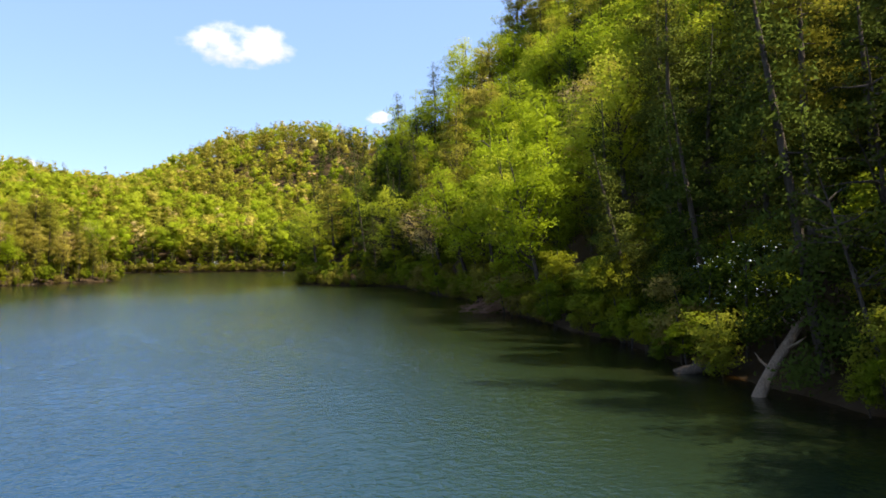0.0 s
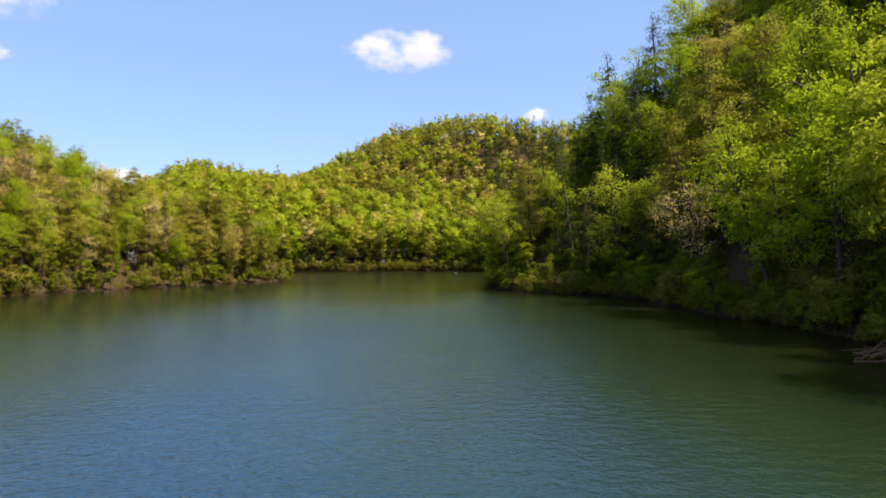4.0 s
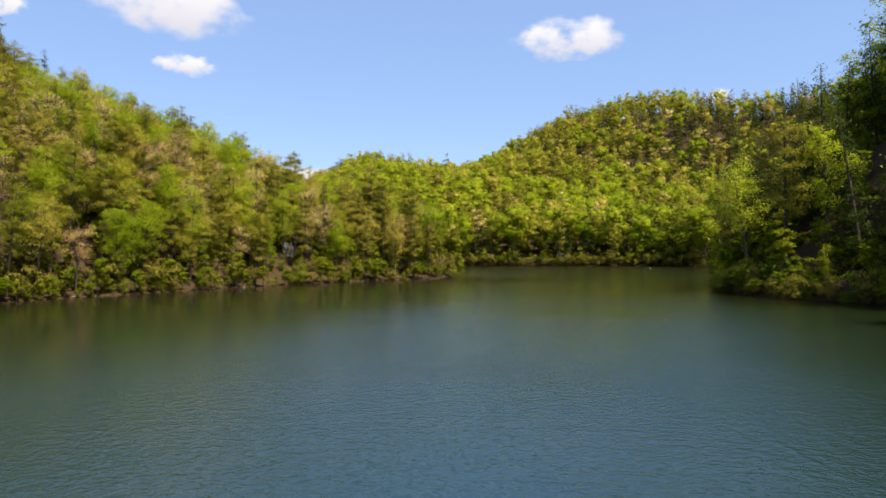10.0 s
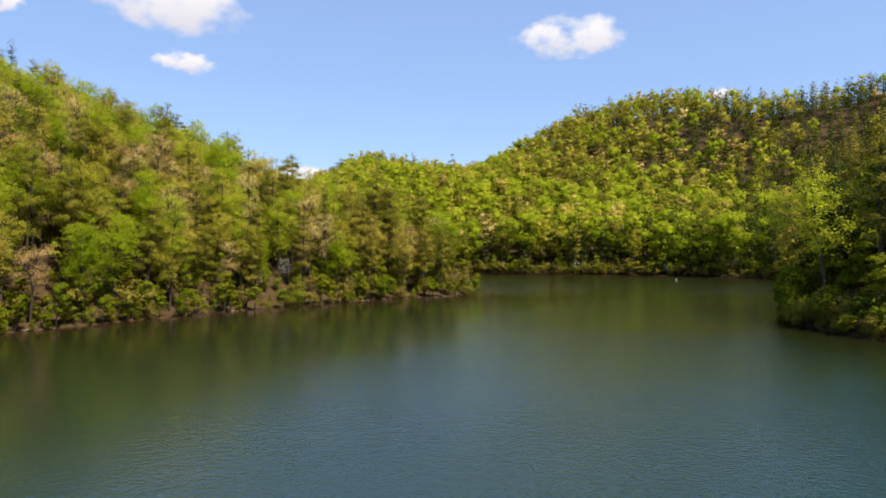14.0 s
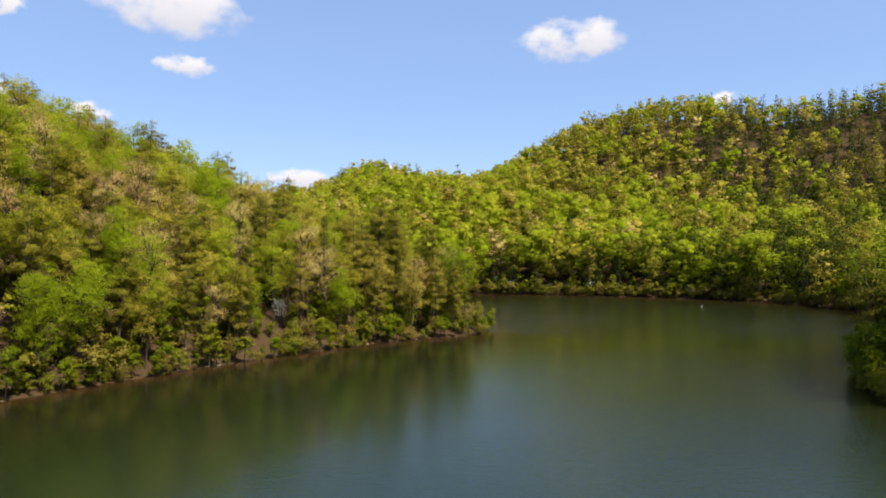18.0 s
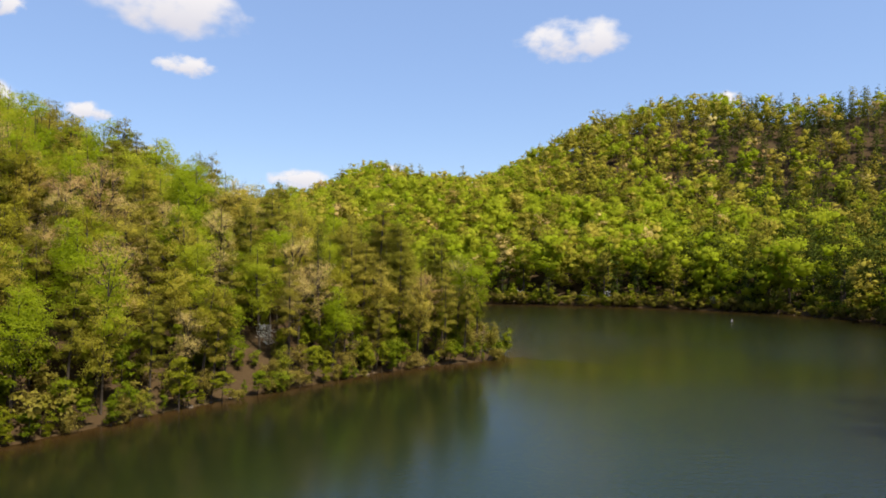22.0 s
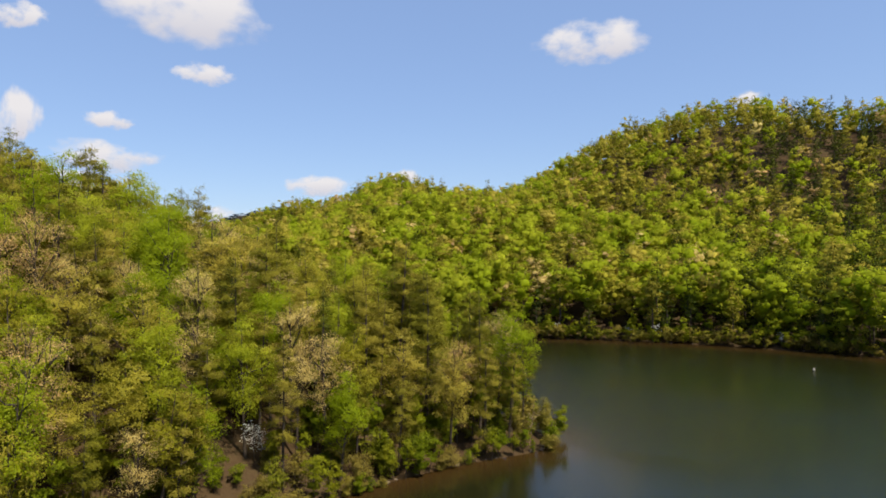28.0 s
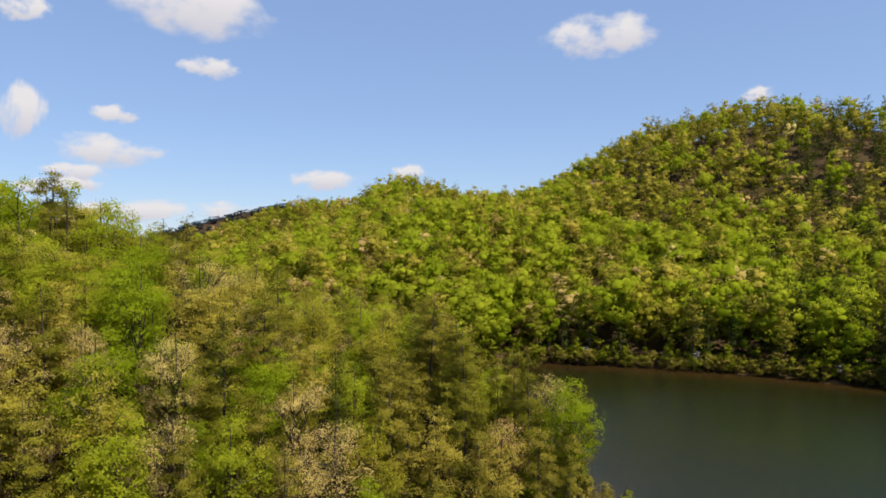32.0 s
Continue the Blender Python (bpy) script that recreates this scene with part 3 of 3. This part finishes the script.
for x, y, z, d, kind, dx, dy in zip(sx, sy, sz, sd, kinds, d2 - sd, d3 - sd):
    low_here = kind in ("shrub", "sapling")
    right, left = x > -60 and y < 330, x < -110 and y < 340
    # right-hand trees below y 34 are made taller to throw shade over the water
    s = rng.uniform(0.78, 1.15) * (0.9 if d < 5 else 1.0) * (0.98 if left else 1.42 if right and y > 125 else 1.5 if right and y < 34 else 1.27 if right else 1.45 - 0.42 * min(1.0, z / 60))
    if low_here and math.hypot(x - 19.5, y - 38) < 6.0:
        continue
    if kind == "shrub":
        s = rng.uniform(0.65, 1.25) * (1.25 if d < 2.5 else 1.0)
    elif kind == "sapling":
        s = rng.uniform(0.6, 1.15)
    elif kind in ("pine", "hemlock"):
        s *= (1.2 if right and z > 58 else 0.96) if right or left else 0.92
    scale, turn = (s * rng.uniform(0.95, 1.2) * (0.85 if left else 1.0), s * rng.uniform(0.92, 1.15)), rng.uniform(0, 360)
    near = (right and 10 < y < 100 and d < (30 if y < 70 else 13)) or (left and 140 < y < 250 and d < (20 if y < 170 else 42))
    mid = (right and d < 75 and 0 < y < 235) or (left and y > 95 and x > -235)
    if counts.get(kind, 0) < 300 and (near or mid) and not (low_here and d > 22):
        counts[kind] = counts.get(kind, 0) + 1
        out = 9.0 * max(0.0, 1 - d / 12) * (1.4 if right else 0.6)
        models = (NEAR if near and (y < 85 or not low_here) else MID)[kind]
        plant(kind, models[rng.integers(len(models))], x, y, z, scale, turn,
              (rng.normal(0, 2.5) + out * dy / 2, rng.normal(0, 2.5) - out * dx / 2))
    else:
        if low_here and d > 40:
            continue
        where = "bank" if right else "hollow" if left else "far hills"
        far_parts.setdefault(where, []).append((kind, x, y, z, scale, turn))


def woods(name, label, rows, foliage=None):
    """All the far trees of one slope as one mesh."""
    verts, faces, ways, slots, tints, n = [], [], [], [], [], 0
    mats = [foliage or LEAF[k] for k in KINDS] + [BARK]
    for kind, x, y, z, scale, turn in rows:
        stem, limbs, crown, tint = (DISTANT if y > 455 or foliage else FAR)[kind][rng.integers(6)]
        c, s = math.cos(radians(turn)), math.sin(radians(turn))
        spin = np.array(((c, s, 0), (-s, c, 0), (0, 0, 1)))
        sv, sf = thirds((stem[0][:12], stem[1][:6]))
        own = rng.random()
        for v, f, w, slot, ti in ((*crown, KINDS.index(kind), tint + own), (sv, sf, sv * (1, 1, 0) + (1e-3, 0, 0), len(KINDS), np.zeros(12))):
            verts.append(v @ spin * (scale[0], scale[0], scale[1]) + (x, y, z))
            faces.append(f + n)
            ways.append(w @ spin / np.linalg.norm(w, axis=1, keepdims=True))
            n += len(v)
            slots.append(np.full(len(f), slot))
            tints.append(ti)
    me = mesh_of(name, np.concatenate(verts), np.concatenate(faces), mats, True, np.concatenate(ways))
    me.polygons.foreach_set("material_index", np.concatenate(slots).astype(np.int32))
    set_tint(me, np.concatenate(tints))
    return tagged(new(name, me), label, "woods", kind="stuff")


woods("far_woods", "dense spring woods in mixed greens on the far hills", far_parts.get("far hills", []))
woods("bank_woods", "dense green woods climbing the steep shaded bank", far_parts.get("bank", []))
woods("hollow_woods", "mixed spring woods behind the wooded point", far_parts.get("hollow", []))

# the ridge far down the valley; blue distance haze is painted into its leaf colour
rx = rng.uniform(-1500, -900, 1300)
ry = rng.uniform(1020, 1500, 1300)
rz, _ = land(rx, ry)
woods("mountain_woods", "dark wooded ridge far down the valley, tinted blue for haze", [
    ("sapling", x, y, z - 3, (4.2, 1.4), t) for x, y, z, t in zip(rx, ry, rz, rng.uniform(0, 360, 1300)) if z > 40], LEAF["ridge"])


# ---------------------------------------------------------------- clouds
def cloud_material():
    m, nt, bsdf = material("cloud")
    nt.nodes.remove(bsdf)
    co, info = nt.nodes.new("ShaderNodeTexCoord"), nt.nodes.new("ShaderNodeObjectInfo")
    mp = nt.nodes.new("ShaderNodeMapping")
    mp.inputs["Location"].default_value, mp.inputs["Scale"].default_value = (-1, -1, 0), (2, 2, 1)
    wide = nt.nodes.new("ShaderNodeMapping")
    wide.inputs["Scale"].default_value = (1.9, 1.0, 1.0)
    nt.links.new(mp.outputs[0], wide.inputs[0])
    nt.links.new(co.outputs["Generated"], mp.inputs[0])
    lift = nt.nodes.new("ShaderNodeVectorMath")
    lift.operation = "SCALE"
    lift.inputs["Scale"].default_value = 40.0
    comb = nt.nodes.new("ShaderNodeCombineXYZ")
    for k in range(3):
        nt.links.new(info.outputs["Random"], comb.inputs[k])
    nt.links.new(comb.outputs[0], lift.inputs[0])
    shift = nt.nodes.new("ShaderNodeVectorMath")
    nt.links.new(wide.outputs[0], shift.inputs[0])
    nt.links.new(lift.outputs[0], shift.inputs[1])
    n1 = node(nt, "ShaderNodeTexNoise", Scale=1.25, Detail=5.0, Roughness=0.52)
    nt.links.new(shift.outputs[0], n1.inputs["Vector"])
    size = nt.nodes.new("ShaderNodeVectorMath")
    size.operation = "LENGTH"
    nt.links.new(mp.outputs[0], size.inputs[0])
    fall = nt.nodes.new("ShaderNodeMath")
    fall.operation = "MULTIPLY_ADD"
    fall.inputs[1].default_value = -0.62
    square = nt.nodes.new("ShaderNodeMath")
    square.operation = "POWER"
    square.inputs[1].default_value = 2.0
    nt.links.new(size.outputs["Value"], square.inputs[0])
    nt.links.new(square.outputs[0], fall.inputs[0])
    nt.links.new(n1.outputs[0], fall.inputs[2])
    dens = nt.nodes.new("ShaderNodeMapRange")
    dens.interpolation_type = "SMOOTHSTEP"
    dens.inputs["From Min"].default_value, dens.inputs["From Max"].default_value = 0.0, 0.34
    nt.links.new(fall.outputs[0], dens.inputs["Value"])
    # the sheets glow; the shaded grey underside is painted as a vertical gradient
    col = ramp(nt, [(0.25, (0.78, 0.77, 0.85)), (0.6, (0.98, 0.95, 0.97))])
    sep = nt.nodes.new("ShaderNodeSeparateXYZ")
    nt.links.new(co.outputs["Generated"], sep.inputs[0])
    nt.links.new(sep.outputs["Y"], col.inputs[0])
    em, tr, mix = nt.nodes.new("ShaderNodeEmission"), nt.nodes.new("ShaderNodeBsdfTransparent"), nt.nodes.new("ShaderNodeMixShader")
    em.inputs["Strength"].default_value = 0.68
    nt.links.new(col.outputs[0], em.inputs[0])
    nt.links.new(dens.outputs[0], mix.inputs[0])
    nt.links.new(tr.outputs[0], mix.inputs[1])
    nt.links.new(em.outputs[0], mix.inputs[2])
    nt.links.new(mix.outputs[0], nt.nodes["Material Output"].inputs[0])
    return m


CLOUD = cloud_material()
# bearing to the left of north, height above the horizon, width and height, all in degrees
CLOUDS = [(16.45, 17.18, 12.44, 5.98),
          (49.2, 19.17, 18.49, 8.89),
          (48.3, 14.55, 6.39, 3.23),
          (55.24, 10.59, 5.38, 2.75),
          (55.64, 7.92, 10.42, 4.52),
          (57.6, 6.29, 6.72, 2.75),
          (58.04, 5.35, 6.05, 2.42),
          (61.13, 10.33, 5.04, 7.67),
          (53.6, 3.35, 12.77, 3.55),
          (46.95, 3.45, 8.07, 3.07),
          (39.16, 6.05, 7.73, 3.55),
          (32.35, 6.66, 4.44, 2.75),
          (60.93, 17.28, 5.72, 3.55),
          (4.69, 11.69, 3.77, 2.1),
          (60.46, 5.08, 3.7, 1.94)]
sheet = mesh_of("cloud", np.array([(-1, -1, 0), (1, -1, 0), (1, 1, 0), (-1, 1, 0)], float), np.array([[0, 1, 2, 3]]), CLOUD)
for bearing, up, wide, tall in CLOUDS:
    b, e = radians(bearing), radians(up)
    at = 4600 * Vector((-math.sin(b) * math.cos(e), math.cos(b) * math.cos(e), math.sin(e))) + Vector((-50, 80, 20))
    cloud = new("cloud", sheet)
    cloud.matrix_world = look(at, at * 2 - Vector((-50, 80, 20)) ) @ Matrix.Diagonal((4600 * math.tan(radians(wide / 2)), 4600 * math.tan(radians(tall * 0.38)), 1, 1))
    cloud.visible_shadow = False
    tagged(cloud, "small white fair-weather cloud with soft edges", "cloud", "clouds", "structure")

# ---------------------------------------------------------------- shore details
def part(name, verts_faces, mat, parent, label="", ways=None):
    o = new(name, mesh_of(name, verts_faces[0], verts_faces[1], mat, True, ways))
    o.parent = parent
    return tagged(o, label)


def fallen_log(foot, top, thick, mat, label, stubs=3):
    """A bare trunk that lies from foot to top, with a broken end and branch stubs."""
    foot, top = np.array(foot, float), np.array(top, float)
    side = np.cross(top - foot, (0, 0, 1))
    side /= np.linalg.norm(side)
    thing = new("fallen_log")
    thing.location = foot
    run = top - foot
    bend = [run * f + side * 0.08 * math.sin(f * 5 + thick * 9) + np.array((0, 0, 0.1 * math.sin(f * 3.1))) for f in np.linspace(-0.08, 1, 8)]
    part("stem", tube(bend, thick * np.array((1.0, 1.06, 0.95, 0.9, 0.86, 0.78, 0.7, 0.25)), 9), mat, thing)
    for k in range(stubs):
        f = 0.35 + 0.5 * k / max(1, stubs - 1)
        p = run * f
        way = side * (1 if k % 2 else -1) + np.array((0, 0, 0.6))
        part("branch_stub", tube([p, p + way * thick * 2.2, p + way * thick * 3.4 + run * 0.03], (thick * 0.3, thick * 0.2, 0.02), 5), mat, thing)
    return tagged(thing, label, "log", "fallen logs on the bank")


fallen_log((17.2, 37.0, -0.3), (20.9, 39.0, 4.2), 0.36, DEADWOOD, "pale barkless trunk slanting from the bank into the water")
fallen_log((22.0, 38.2, 1.2), (21.6, 38.8, 4.3), 0.2, DEADWOOD, "grey broken trunk leaning beside a larger fallen trunk", 1)
fallen_log((21.4, 35.9, 0.05), (23.2, 32.4, 0.5), 0.17, DEADWOOD, "thin yellowish log lying half in the water", 2)
fallen_log((15.6, 44.6, -0.1), (18.6, 44.0, 0.7), 0.42, BARK, "dark rotten log on the muddy bank", 3)


def twig_bundle(name, label, at, length, wide, high, count, seed, mat, lean=0.0):
    """A heap of bare branches, each a bent tapered twig."""
    r = np.random.default_rng(seed)
    thing = new(name)
    thing.location = at
    for k in range(count):
        a = r.normal(lean, 0.5)
        p = np.array((r.uniform(-0.5, 0.5) * length, r.uniform(-0.5, 0.5) * wide, r.uniform(0.0, high * 0.5)))
        run = np.array((math.cos(a), math.sin(a), r.normal(0.25, 0.3))) * r.uniform(0.25, 0.6) * length
        t = r.uniform(0.02, 0.06)
        part("twig", tube([p - run * 0.5, p + r.normal(0, 0.12, 3), p + run * 0.5 + (0, 0, high * 0.2)], (t, t * 0.8, 0.008), 4), mat, thing)
    return tagged(thing, label, "branches")


twig_bundle("brush_pile", "heap of bare reddish-brown branches washed up at the waterline", (7.4, 92.0, 0.12), 7.5, 3.0, 2.4, 120, 5, REDWOOD, 0.15)


def bare_tree(x, y, tall, lean, seed, label, pale=True):
    """A dead tree or shrub: stem, limbs and bare twigs."""
    r = np.random.default_rng(seed)
    z = float(height(x, y)[0][0])
    thing = new("dead_tree")
    thing.location = (x, y, max(z, 0.0) - 0.3)
    mat = DEADWOOD if pale else BARK
    top = np.array((lean[0], lean[1], tall))
    path = [top * f + np.array((math.sin(f * 4) * 0.2, math.cos(f * 3) * 0.2, 0)) * f for f in np.linspace(0, 1, 7)]
    part("trunk", tube(path, tall * 0.012 * np.linspace(1.2, 0.15, 7), 7), mat, thing)
    for k in range(16):
        f = r.uniform(0.3, 0.95)
        p, a = top * f, r.uniform(0, 6.28)
        run = np.array((math.cos(a), math.sin(a), r.uniform(-0.1, 0.7))) * tall * (1.1 - f) * r.uniform(0.25, 0.5)
        limb = part("limb", tube([p, p + run * 0.5 + r.normal(0, 0.1, 3), p + run], (tall * 0.005, tall * 0.003, 0.01), 5), mat, thing)
        for _ in range(3):
            q = p + run * r.uniform(0.4, 0.95)
            part("twig", tube([q, q + run * 0.3 + r.normal(0, 0.12 * tall * 0.1, 3)], (0.025, 0.006), 3), mat, limb)
    return tagged(thing, label, "dead tree")


bare_tree(-118.5, 236.5, 4.6, (2.6, 1.2), 3, "bare grey dead tree leaning over the water at the point")
bare_tree(-119.5, 235.0, 7.5, (1.0, 0.5), 4, "pale dead tree among pines at the point")
bare_tree(24.5, 36.0, 17.0, (-2.5, -1.5), 6, "dark leafless tree with crooked limbs over the bank", False)
bare_tree(22.5, 33.5, 12.0, (-4.0, -0.5), 8, "leafless tree with hanging branches over the bank", False)
bare_tree(-151.0, 163.0, 9.0, (0.5, 0.3), 9, "bare reddish-brown tree above the stony shore", False)
bare_tree(-143.0, 159.5, 3.2, (0.1, 0.0), 10, "thin pale dead stem standing on the stony shore")


def dogwood(x, y, tall, seed, full=1.0):
    """A small tree in white blossom, in flat tiers."""
    r = np.random.default_rng(seed)
    z = float(height(x, y)[0][0])
    stem, limbs, _, _ = broadleaf(r, 50, 0.2, 8, 0.5, tall, (0.2, 0.3), (0.3, 0.4))
    n = int(620 * full)
    tier = r.integers(0, 6, n)
    a, rad = r.uniform(0, 6.28, n), np.sqrt(r.uniform(0, 1, n)) * tall * 0.34
    cx, cy = np.cos(tier * 2.3) * tall * 0.16, np.sin(tier * 2.3) * tall * 0.16
    pos = np.stack([cx + np.cos(a) * rad * 0.7, cy + np.sin(a) * rad * 0.7, tall * (0.4 + 0.1 * tier) + r.normal(0, 0.3, n)], -1)
    v, f, w = leaves(pos, np.tile((0.0, 0.0, 1.0), (n, 1)) + r.normal(0, 0.5, (n, 3)), 0.1, r)
    thing = new("dogwood_tree")
    thing.location = (x, y, z)
    part("trunk", join([stem, limbs]), BARK, thing)
    crown = part("blossom", (v, f), LEAF["dogwood"], thing, "white blossom in flat tiers", w)
    set_tint(crown.data, r.random(n) * 0.3)
    return tagged(thing, "small dogwood tree in white blossom by the shore", "tree", "flowering dogwoods")


for k, (x, y, tall) in enumerate(((20.4, 45.0, 8.6), (-163.4, 372.5, 5.5), (-137.6, 376.5, 5.5), (-128.5, 377.0, 6.0), (-88.4, 373.0, 4.6),
                                  (-72.0, 372.5, 3.2), (-142.5, 198.0, 5.0))):
    dogwood(x, y, tall, 50 + k, 1.0 if k else 0.45)


def rock_mesh(seed):
    r = np.random.default_rng(seed)
    bm = bmesh.new()
    bmesh.ops.create_icosphere(bm, subdivisions=2, radius=0.5)
    shift = r.uniform(0, 50, 3)
    for v in bm.verts:
        v.co *= 1 + 0.45 * noise.noise(v.co * 2.2 + Vector(shift))
        v.co.z *= 0.6
    me = bpy.data.meshes.new("rock")
    bm.to_mesh(me)
    bm.free()
    me.materials.append(ROCK)
    return me


ROCKS = [rock_mesh(70 + k) for k in range(5)]
line = np.array(SHORE, float)
r = np.random.default_rng(77)
for a, b in zip(line, np.roll(line, -1, 0)):
    mid = (a + b) / 2
    stony = mid[0] < -110 and 100 < mid[1] < 250
    far = mid[1] > 340 and -195 < mid[0] < -40
    if not (stony or far):
        continue
    for f in np.arange(0.05, 1.0, (1.7 if stony else 3.5) / np.linalg.norm(b - a)):
        p = a + (b - a) * f
        out = np.array((b - a)[::-1]) * (1, -1) / np.linalg.norm(b - a)
        p = p + out * r.normal(0.5, 0.5)
        size = r.uniform(0.2, 0.65) * (1.0 if r.random() < 0.85 else 1.8)
        rock = new("rock", ROCKS[r.integers(5)])
        rock.matrix_world = pose(p[0], p[1], 0.06, 0, 0, r.uniform(0, 360)) @ Matrix.Diagonal((size * 1.3, size, size * 0.7, 1))
        tagged(rock, "rounded buff shore rock at the waterline", "rock", "rocks along the shore")


# a small white buoy on the open water
buoy = new("buoy")
buoy.location = (-79.5, 334.2, 0)
WHITE, _, white = material("white plastic")
white.inputs["Base Color"].default_value, white.inputs["Roughness"].default_value = (0.4, 0.35, 0.27, 1), 0.5
ring = [(0.26, 0.0), (0.3, 0.1), (0.3, 0.28), (0.2, 0.4), (0.09, 0.46), (0.07, 0.62), (0.02, 0.64)]
part("float", tube([(0, 0, -0.15)] + [(0, 0, h) for _, h in ring], [0.15] + [w for w, _ in ring], 14), WHITE, buoy)
part("ring_eye", tube([(0.06 * math.cos(a), 0, 0.7 + 0.06 * math.sin(a)) for a in np.linspace(0, 6.28, 10)], [0.012] * 10, 5), WHITE, buoy)
tagged(buoy, "small white mooring buoy floating on the lake", "buoy")
